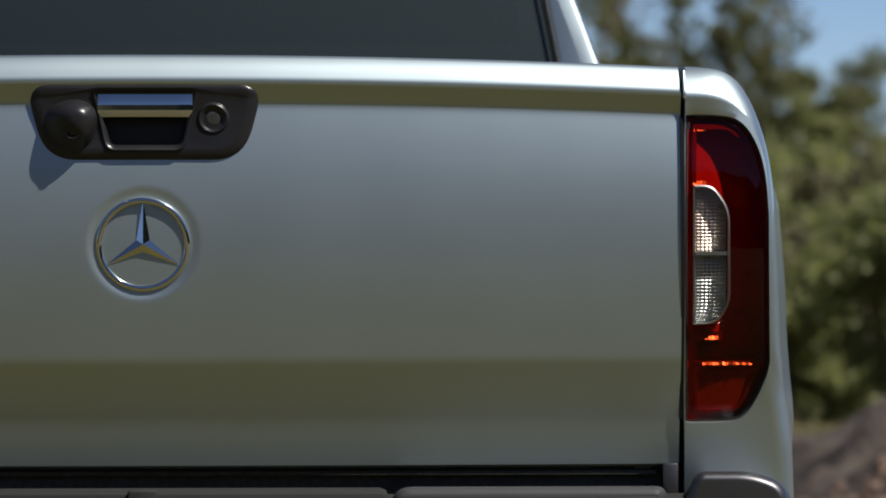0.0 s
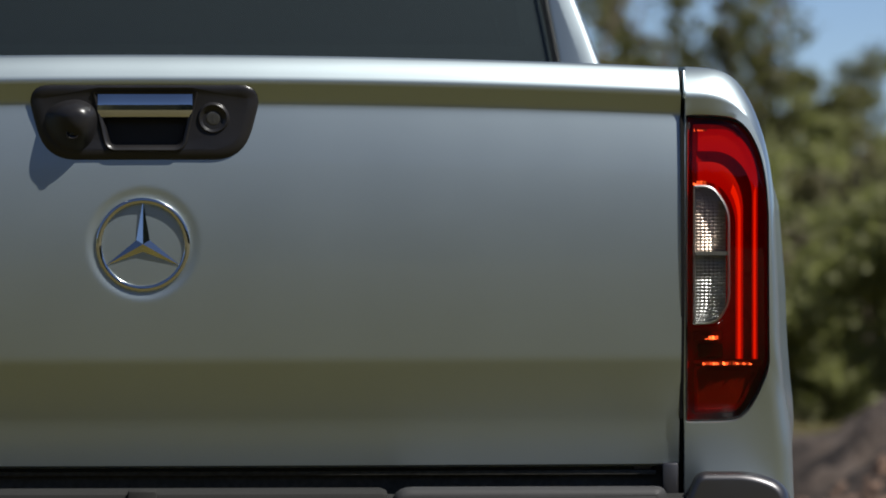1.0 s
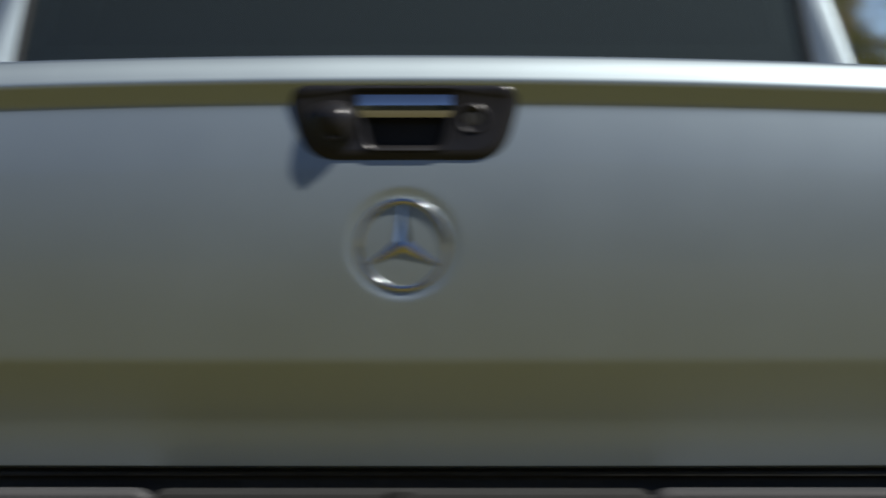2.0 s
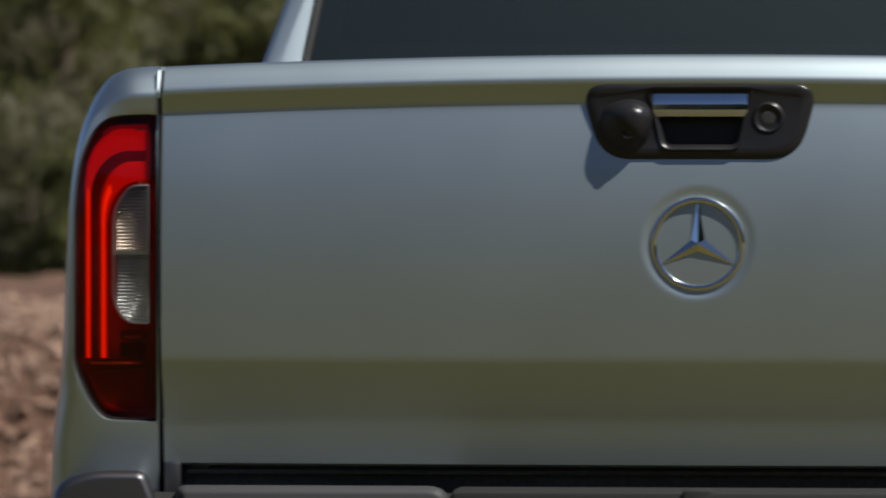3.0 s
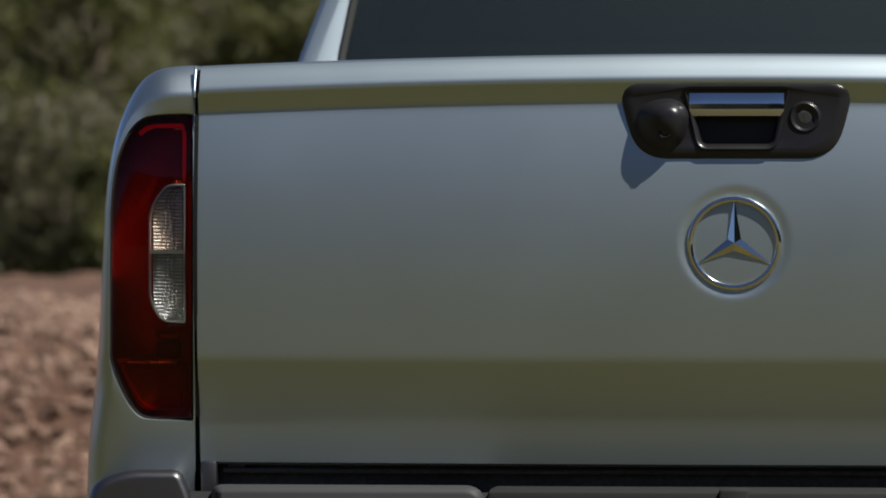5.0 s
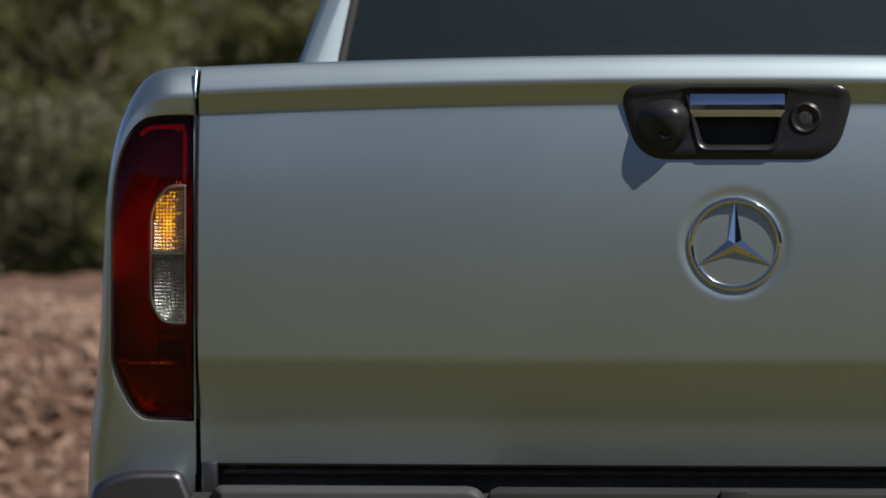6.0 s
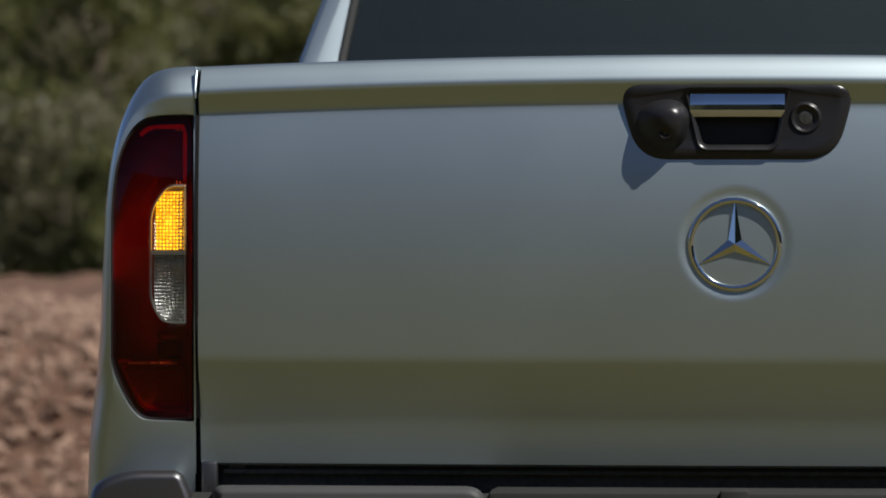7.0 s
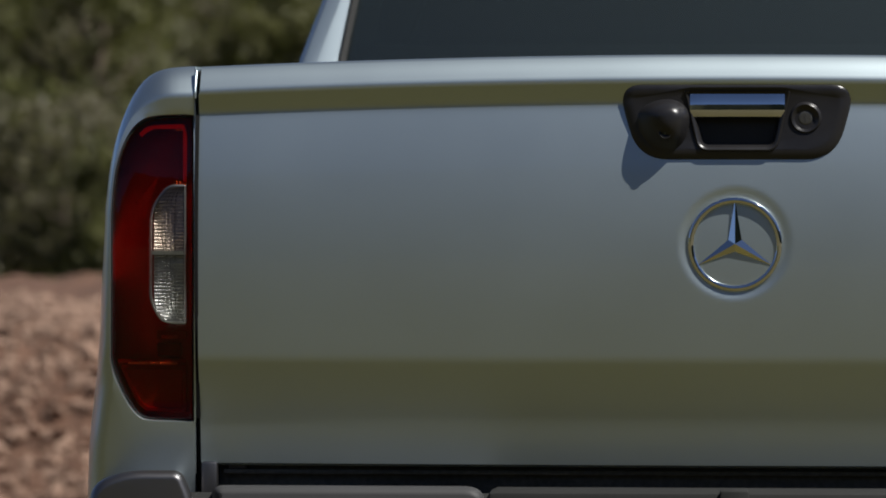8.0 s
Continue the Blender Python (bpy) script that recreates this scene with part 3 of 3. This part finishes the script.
def build_rest():
    for s in (-1, 1):
        strip = []
        # added black strip: the shade inside the gap, put into its colour
        for z in np.linspace(0.50, 1.124, 70):
            y = max(skin(min(z, 1.092)) + 0.018, rear_y(0.75, z)) + 0.7 * max(0.0, z - 1.088)
            strip.append([(s * x, y + d, z) for x, d in ((0.7478, 0.009), (0.7555, 0.009), (0.7555, 0.04), (0.7478, 0.04))])
        part("gap_shade", loft(strip, True, True, True), GAPSHADE, truck)
        strip = []
        # added black strip over the panel edge, for the dark beside the lamp
        for z in np.linspace(0.636, 1.061, 40):
            y = rear_y(0.753, z)
            strip.append([(s * x, y + d, z) for x, d in ((0.7500, -0.0003), (0.7552, -0.0003), (0.7552, 0.012), (0.7500, 0.012))])
        part("lamp_edge_shade", loft(strip, True, True, True), GAPSHADE, truck)
        # thin painted tube, added to catch the highlight of the panel's rolled edge
        bead = []
        for z in np.linspace(1.085, 1.1245, 16):
            y = rear_y(0.753, z) + 0.0012 + 6.0 * max(0.0, z - 1.085) ** 2
            bead.append([(s * (0.7558 + 0.0022 * math.cos(q)), y + 0.0022 * math.sin(q), z) for q in np.linspace(0, 2 * math.pi, 10, endpoint=False)])
        part("edge_bead", loft(bead, True, True, True), PAINT, truck)
    part("bed_floor", box(-0.752, 0.752, 0.09, 1.58, 0.60, 0.64, 0.004), RUBBER, truck)
    part("bed_front", box(-0.74, 0.74, 1.56, 1.59, 0.64, 1.09, 0.004), PAINT, truck)
    # dark sill under the tailgate and posts beside it
    part("rear_sill", box(-0.735, 0.735, 0.085, 0.13, 0.50, 0.59, 0.004), SILL, truck)
    part("sill_strip", box(-0.72, 0.72, 0.07, 0.09, 0.556, 0.563, 0.002), SILL, truck)
    # posts are body paint; their shade is put into this darker grey
    for s in (-1, 1):
        part("bed_post", box(min(s * 0.727, s * 0.750), max(s * 0.727, s * 0.750), 0.055, 0.10, 0.5, 0.574, 0.004), CAPPAINT, truck)
    for s in (-1, 1):
        part("latch_block", box(s * 0.70 - 0.012, s * 0.70 + 0.012, 0.07, 0.09, 0.563, 0.572, 0.001), BLACK, truck)
    bumper = part("rear_bumper", box(-0.9, 0.9, -0.075, 0.03, 0.38, 0.535, 0.03, None, 4), BUMPER, truck, "dark plastic rear bumper with grey step pads")
    part("plate_recess", box(-0.34, 0.34, -0.09, 0.0, 0.40, 0.545, 0.012), BUMPER, bumper)
    part("step_groove", box(-0.02, 0.02, -0.095, -0.04, 0.40, 0.547, 0.004), BUMPER, bumper)
    for s in (-1, 1):
        loop = rounded([(s * 0.345, 0.40), (s * 0.345, 0.545), (s * 0.728, 0.545), (s * 0.728, 0.40)], [0.02, 0.03, 0.016, 0.02], 6)
        part("step_pad", loft([at_y(loop, 0.02), at_y(loop, -0.07), at_y(shrink(loop, 0.003), -0.080), at_y(shrink(loop, 0.008), -0.087), at_y(shrink(loop, 0.013), -0.089)], True, False, True), GREY, bumper, "grey bumper step pad")
        cap = rounded([(s * 0.738, 0.34), (s * 0.750, 0.515), (s * 0.771, 0.5655), (s * 0.850, 0.5655), (s * 0.899, 0.546), (s * 0.915, 0.34)], [0.04, 0.05, 0.014, 0.05, 0.035, 0.04], 8)
        rows = [at_y(cap, 0.19), at_y(cap, -0.05)]
        for k in range(1, 10):
            a = radians(90 * k / 9)
            rows.append(at_y(shrink(cap, 0.013 * (1 - math.cos(a))), -0.05 - 0.022 * math.sin(a)))
        part("bumper_corner", loft(rows, True, False, True), CAPPAINT, bumper, "dark grey metallic bumper corner cap")
    part("hood", box(-0.82, 0.82, 3.6, 4.95, 0.55, 1.08, 0.12, None, 4), PAINT, truck)
    part("lower_body", box(-0.88, 0.88, 1.63, 4.6, 0.38, 1.12, 0.08, None, 4), PAINT, truck)
    part("chassis", box(-0.45, 0.45, 0.1, 4.7, 0.35, 0.5, 0.03), RUBBER, truck)
    for y in (1.05, 4.2):
        for s in (-1, 1):
            prof = [(0.24, 0.10), (0.36, 0.12), (0.385, 0.09), (0.385, -0.09), (0.36, -0.12), (0.24, -0.10)]
            rings = [[(s * 0.80 + w, y + r * math.cos(a), 0.385 + r * math.sin(a)) for a in np.linspace(0, 2 * math.pi, 40, endpoint=False)] for r, w in prof]
            wheel = part("tyre", loft(rings), RUBBER, truck, "black road tyre")
            rings = [[(s * 0.80 + s * w, y + r * math.cos(a), 0.385 + r * math.sin(a)) for a in np.linspace(0, 2 * math.pi, 40, endpoint=False)] for r, w in ((0.245, -0.09), (0.245, 0.09), (0.22, 0.08), (0.2, 0.05), (0.05, 0.06))]
            part("rim", loft(rings, True, False, True), ALLOY, wheel)


# ---- ground, banks, trees ----
def height(x, y):
    d = math.hypot(x, y + 2)
    z = -0.55 * smooth(6.5, 10.5, y)
    left = smooth(-0.6, -1.4, x)
    right = smooth(0.9, 1.8, x)
    rough = 0.5 + noise.fractal(Vector((x * 2.6, y * 2.6, 0.3)), 0.8, 2.2, 6)
    z += left * (0.845 * smooth(11.5, 12.7, y) + 0.035 * (rough - 0.5) * smooth(9, 11, y) * smooth(30, 16, y))
    z -= left * 0.9 * smooth(16, 34, y)
    mound = smooth(12.0, 13.5, y) * smooth(19, 14.5, y)
    z += right * mound * (-0.10 + 0.58 * (x - 2.37) + 0.15 * (rough - 0.5)) * smooth(9, 4, x)
    z -= (1 - left) * 3.4 * smooth(18, 50, y)
    z += 0.02 * (rough - 0.5) * smooth(2, 8, d)
    return z


def axis(dense0, dense1, step, far):
    near = list(np.arange(dense0, dense1 + 1e-6, step))
    out = []
    g, p = step, dense1
    while p < far:
        g *= 1.22
        p += g
        out.append(p)
    g, p, low = step, dense0, []
    while p > -far:
        g *= 1.22
        p -= g
        low.append(p)
    return low[::-1] + near + out


def build_ground():
    xs, ys = axis(-5.0, 5.0, 0.07, 900), axis(8.5, 19.0, 0.07, 900)
    verts = [(x, y, height(x, y)) for y in ys for x in xs]
    w = len(xs)
    faces = [(j * w + i, j * w + i + 1, (j + 1) * w + i + 1, (j + 1) * w + i) for j in range(len(ys) - 1) for i in range(w - 1)]
    me = bpy.data.meshes.new("ground")
    me.from_pydata(verts, [], faces)
    me.materials.append(GROUND)
    me.materials.append(EARTH)
    me.materials.append(EARTHSHADE)
    earth = []
    for f in faces:
        x, y, z = verts[f[0]]
        earth.append((1 if x < 0.5 else 2) if 8.0 < y < 18.5 + noise.noise((x * 2, y * 2, 0)) else 0)
    me.polygons.foreach_set("material_index", earth)
    me.shade_smooth()
    tagged(new("ground", me), "dry grass and bare red-brown earth ground", "ground", kind="structure")


def build_rocks():
    rng = np.random.default_rng(8)
    base = bmesh.new()
    bmesh.ops.create_icosphere(base, subdivisions=1, radius=1)
    base.verts.ensure_lookup_table()
    bv = np.array([v.co for v in base.verts])
    bf = np.array([[v.index for v in f.verts] for f in base.faces])
    base.free()
    verts, faces = [], []
    for _ in range(9000):
        x = rng.uniform(-3.6, -1.3) if rng.random() < 0.75 else rng.uniform(1.9, 4.2)
        y = rng.uniform(11.2, 13.9)
        r = 0.010 + 0.032 * rng.random() ** 2.5
        v = bv * (1 + 0.25 * rng.normal(size=(len(bv), 1))) * r * np.array([1.1, 1.0, 0.75]) * rng.uniform(0.7, 1.3, 3)
        a = rng.uniform(0, 6.28)
        v = v @ np.array([[math.cos(a), math.sin(a), 0], [-math.sin(a), math.cos(a), 0], [0, 0, 1]])
        faces += (bf + len(verts) * len(bv)).tolist()
        verts.append(v + np.array([x, y, height(x, y) - 0.1 * r]))
    me = bpy.data.meshes.new("stones")
    me.from_pydata(np.concatenate(verts).tolist(), [], faces)
    me.materials.append(STONE)
    tagged(new("stones", me), "loose pale brown stones and clods on the earth bank", "stones", kind="stuff")


def leaf_mesh(name, centres, size, rng, mat):
    n = len(centres)
    c = np.array(centres)
    a = rng.normal(size=(n, 3))
    a /= np.linalg.norm(a, axis=1)[:, None]
    b = np.cross(a, rng.normal(size=(n, 3)))
    b /= np.linalg.norm(b, axis=1)[:, None]
    s = (size * (0.6 + 0.8 * rng.random(n)))[:, None]
    quad = np.stack([c - a * s, c + b * s * 0.45, c + a * s, c - b * s * 0.45], 1).reshape(-1, 3)
    me = bpy.data.meshes.new(name)
    me.from_pydata(quad.tolist(), [], [(4 * i, 4 * i + 1, 4 * i + 2, 4 * i + 3) for i in range(n)])
    me.materials.append(mat)
    return me


def tree(x, y, h, r, seed, mat, clumps=90, leaves=150, leaf=0.055, base=0.12):
    rng = np.random.default_rng(seed)
    z0 = height(x, y) - 0.05
    top = tagged(new("tree"), "olive-green broad-leaved tree with loose uneven crown on the slope", "tree", "trees on the slope")
    bm = bmesh.new()

    def limb(a, b, r0, r1):
        a, b = Vector(a), Vector(b)
        d = (b - a).normalized()
        u = d.orthogonal().normalized()
        v = d.cross(u)
        rows = []
        for k in range(5):
            t = k / 4
            p = a.lerp(b, t) + u * 0.06 * math.sin(3 * t + seed) * (b - a).length * t
            rr = r0 + (r1 - r0) * t
            rows.append([p + (u * math.cos(q) + v * math.sin(q)) * rr for q in np.linspace(0, 2 * math.pi, 8, endpoint=False)])
        loft(rows, True, False, True, bm)
    limb((x, y, z0), (x + 0.1 * r, y, z0 + h * 0.75), 0.017 * h, 0.006 * h)
    for k in range(9):
        a, t = k * 2.4, 0.2 + 0.06 * k
        limb((x + 0.1 * r * t, y, z0 + h * t), (x + r * 0.7 * math.cos(a), y + r * 0.7 * math.sin(a), z0 + h * (t + 0.22)), 0.007 * h, 0.002 * h)
    part("trunk", bm, BARK, top)
    centres = []
    for _ in range(clumps):
        d = rng.normal(size=3)
        d /= np.linalg.norm(d)
        q = (0.35 + 0.65 * rng.random() ** 0.5)
        k = base + (1 - base) * (0.5 + 0.5 * d[2] * q)
        wide = r * (0.55 + 0.6 * math.sin(math.pi * min(1, 0.15 + 0.8 * k))) * (0.75 + 0.5 * rng.random())
        c = np.array([x + d[0] * q * wide, y + d[1] * q * wide, z0 + h * k])
        cr = r * (0.13 + 0.12 * rng.random())
        p = rng.normal(size=(leaves, 3)) * cr * np.array([0.6, 0.6, 0.42])
        centres.append(c + p)
    me = leaf_mesh("crown", np.concatenate(centres), leaf, rng, mat)
    crown_ob = new("crown", me)
    crown_ob.parent = top
    return top


def build_trees():
    rows = [(-9.11, 36, 4.2, 1.5, LEAF), (-6.99, 38, 4.6, 1.5, LEAFDRY), (-5.62, 35, 4.3, 1.4, LEAF), (-4.29, 38, 4.8, 1.5, LEAFDRY), (-3.11, 35.5, 4.4, 1.4, LEAF), (-1.88, 39, 4.5, 1.5, LEAF),
            (-6.26, 42, 5.2, 1.8, LEAF), (-3.65, 43, 5.4, 1.8, LEAFDRY), (-8.05, 43, 5.4, 1.8, LEAF)]
    for i, (x, y, h, r, m) in enumerate(rows):
        tree(x, y, h, r, 10 + i, m, 110, 120, 0.055, 0.05)
    for i, (x, y, h, r, m) in enumerate([(-5.06, 30, 1.9, 0.8, LEAFDRY), (-4.27, 29, 1.6, 0.75, LEAF), (-3.65, 31, 1.9, 0.8, LEAFDRY), (-2.96, 29.5, 1.7, 0.75, LEAF), (-2.26, 30, 1.8, 0.8, LEAFDRY), (-5.75, 31, 2.0, 0.8, LEAF)]):
        tree(x, y, h, r, 90 + i, m, 70, 90, 0.045, 0.0)
    tree(4.95, 24.0, 2.2, 1.0, 77, LEAFLIT, 120, 120, 0.05, 0.05)
    rows = [(3.67, 46, 6.9, 0.95, LEAF), (4.46, 48, 6.5, 0.8, LEAF), (5.47, 46, 7.4, 0.95, LEAF), (6.33, 45, 5.6, 1.0, LEAF), (7.07, 46, 5.7, 0.95, LEAF), (7.92, 46, 5.4, 1.1, LEAF),
            (2.90, 49, 6.6, 1.1, LEAF), (4.89, 51, 7.5, 0.9, LEAF), (4.20, 50, 7.2, 0.9, LEAFDRY), (5.70, 50, 6.9, 0.85, LEAF), (6.60, 50, 6.0, 1.0, LEAF), (7.30, 50, 6.1, 1.0, LEAF), (4.37, 37, 3.9, 0.9, LEAFLIT), (5.27, 38, 4.2, 0.9, LEAFLIT), (6.08, 36, 3.7, 0.9, LEAFLIT), (3.47, 38, 4.2, 0.9, LEAFLIT), (4.98, 53, 6.2, 1.4, LEAFDRY), (7.27, 54, 5.0, 1.4, LEAF), (5.96, 55, 5.9, 1.3, LEAF)]
    for i, (x, y, h, r, m) in enumerate(rows):
        tree(x, y, h, r, 40 + i, m, 76, 100, 0.055, 0.08)
    for i, (x, y, h, r, m) in enumerate([(4.02, 29, 2.3, 0.7, LEAFLIT), (4.58, 28.5, 2.2, 0.65, LEAFLIT), (5.12, 29.5, 2.4, 0.7, LEAFLIT), (4.81, 31.5, 2.9, 0.7, LEAFDRY), (4.26, 32, 3.0, 0.7, LEAFLIT), (5.51, 32, 3.0, 0.7, LEAFLIT)]):
        tree(x, y, h, r, 120 + i, m, 70, 90, 0.05, 0.0)


def build_hills():
    rng = random.Random(5)
    n = 360
    low, high, back = [], [], []
    for i in range(n):
        a = 2 * math.pi * i / n
        behind = 0.5 - 0.5 * math.sin(a)
        h = 3 + 68 * behind ** 3 + 10 * noise.fractal(Vector((math.cos(a) * 4, math.sin(a) * 4, 1)), 1, 2, 5)
        # unseen rises at either side, added to darken what badge and panel edge reflect
        h += 38 * math.exp(-(math.sin(a - radians(336)) / 0.35) ** 2) * (math.cos(a) > 0)
        h += 34 * math.exp(-(math.sin(a - math.pi) / 0.25) ** 2) * (math.cos(a) < 0)
        if math.sin(a) > 0.6:
            h = 13 if math.cos(a) < 0.0 else -3
        low.append((230 * math.cos(a), 230 * math.sin(a), -8))
        high.append((260 * math.cos(a), 260 * math.sin(a), h))
        back.append((300 * math.cos(a), 300 * math.sin(a), -9))
    me_bm = loft([low, high, back])
    ob = part("backdrop", me_bm, WOODS, None)
    tagged(ob, "distant low wooded hills along the horizon", "hills", kind="structure")


build_ground()
build_rocks()
build_hills()
gate = build_tailgate()
build_handle(gate)
build_emblem(gate)
for s in (-1, 1):
    build_side(s)
RIGHT, LEFT = tail_lamp(1), tail_lamp(-1)
build_cab()
build_rest()
build_trees()


# ---- what moves: the lit guides come forward in their lamps ----
DARK, LIT = 0.066, 0.0


def slide(ob, states):
    """States (t, depth): holds each depth until the next time."""
    rows, last = [(0.0, pose(0, states[0][1], 0))], states[0][1]
    for t, d in states[1:]:
        rows += [(t - 0.034, pose(0, last, 0)), (t, pose(0, d, 0))]
        last = d
    rows.append((8.0, pose(0, last, 0)))
    walk(ob, rows)


def motions():
    for ob in RIGHT[:2]:
        slide(ob, [(0.0, DARK), (0.4, LIT)])
    for ob in LEFT[:2]:
        slide(ob, [(0.0, DARK), (0.4, LIT), (3.67, DARK)])
    out, dim, half, lit = 0.026, 0.0056, 0.0022, 0.0
    slide(RIGHT[2], [(0.0, out)])
    slide(LEFT[2], [(0.0, out), (6.0, half), (6.1, lit), (6.4, half), (6.47, dim), (6.57, out), (6.7, lit), (7.1, half), (7.2, out), (7.4, lit), (7.8, half), (7.9, out)])


motions()
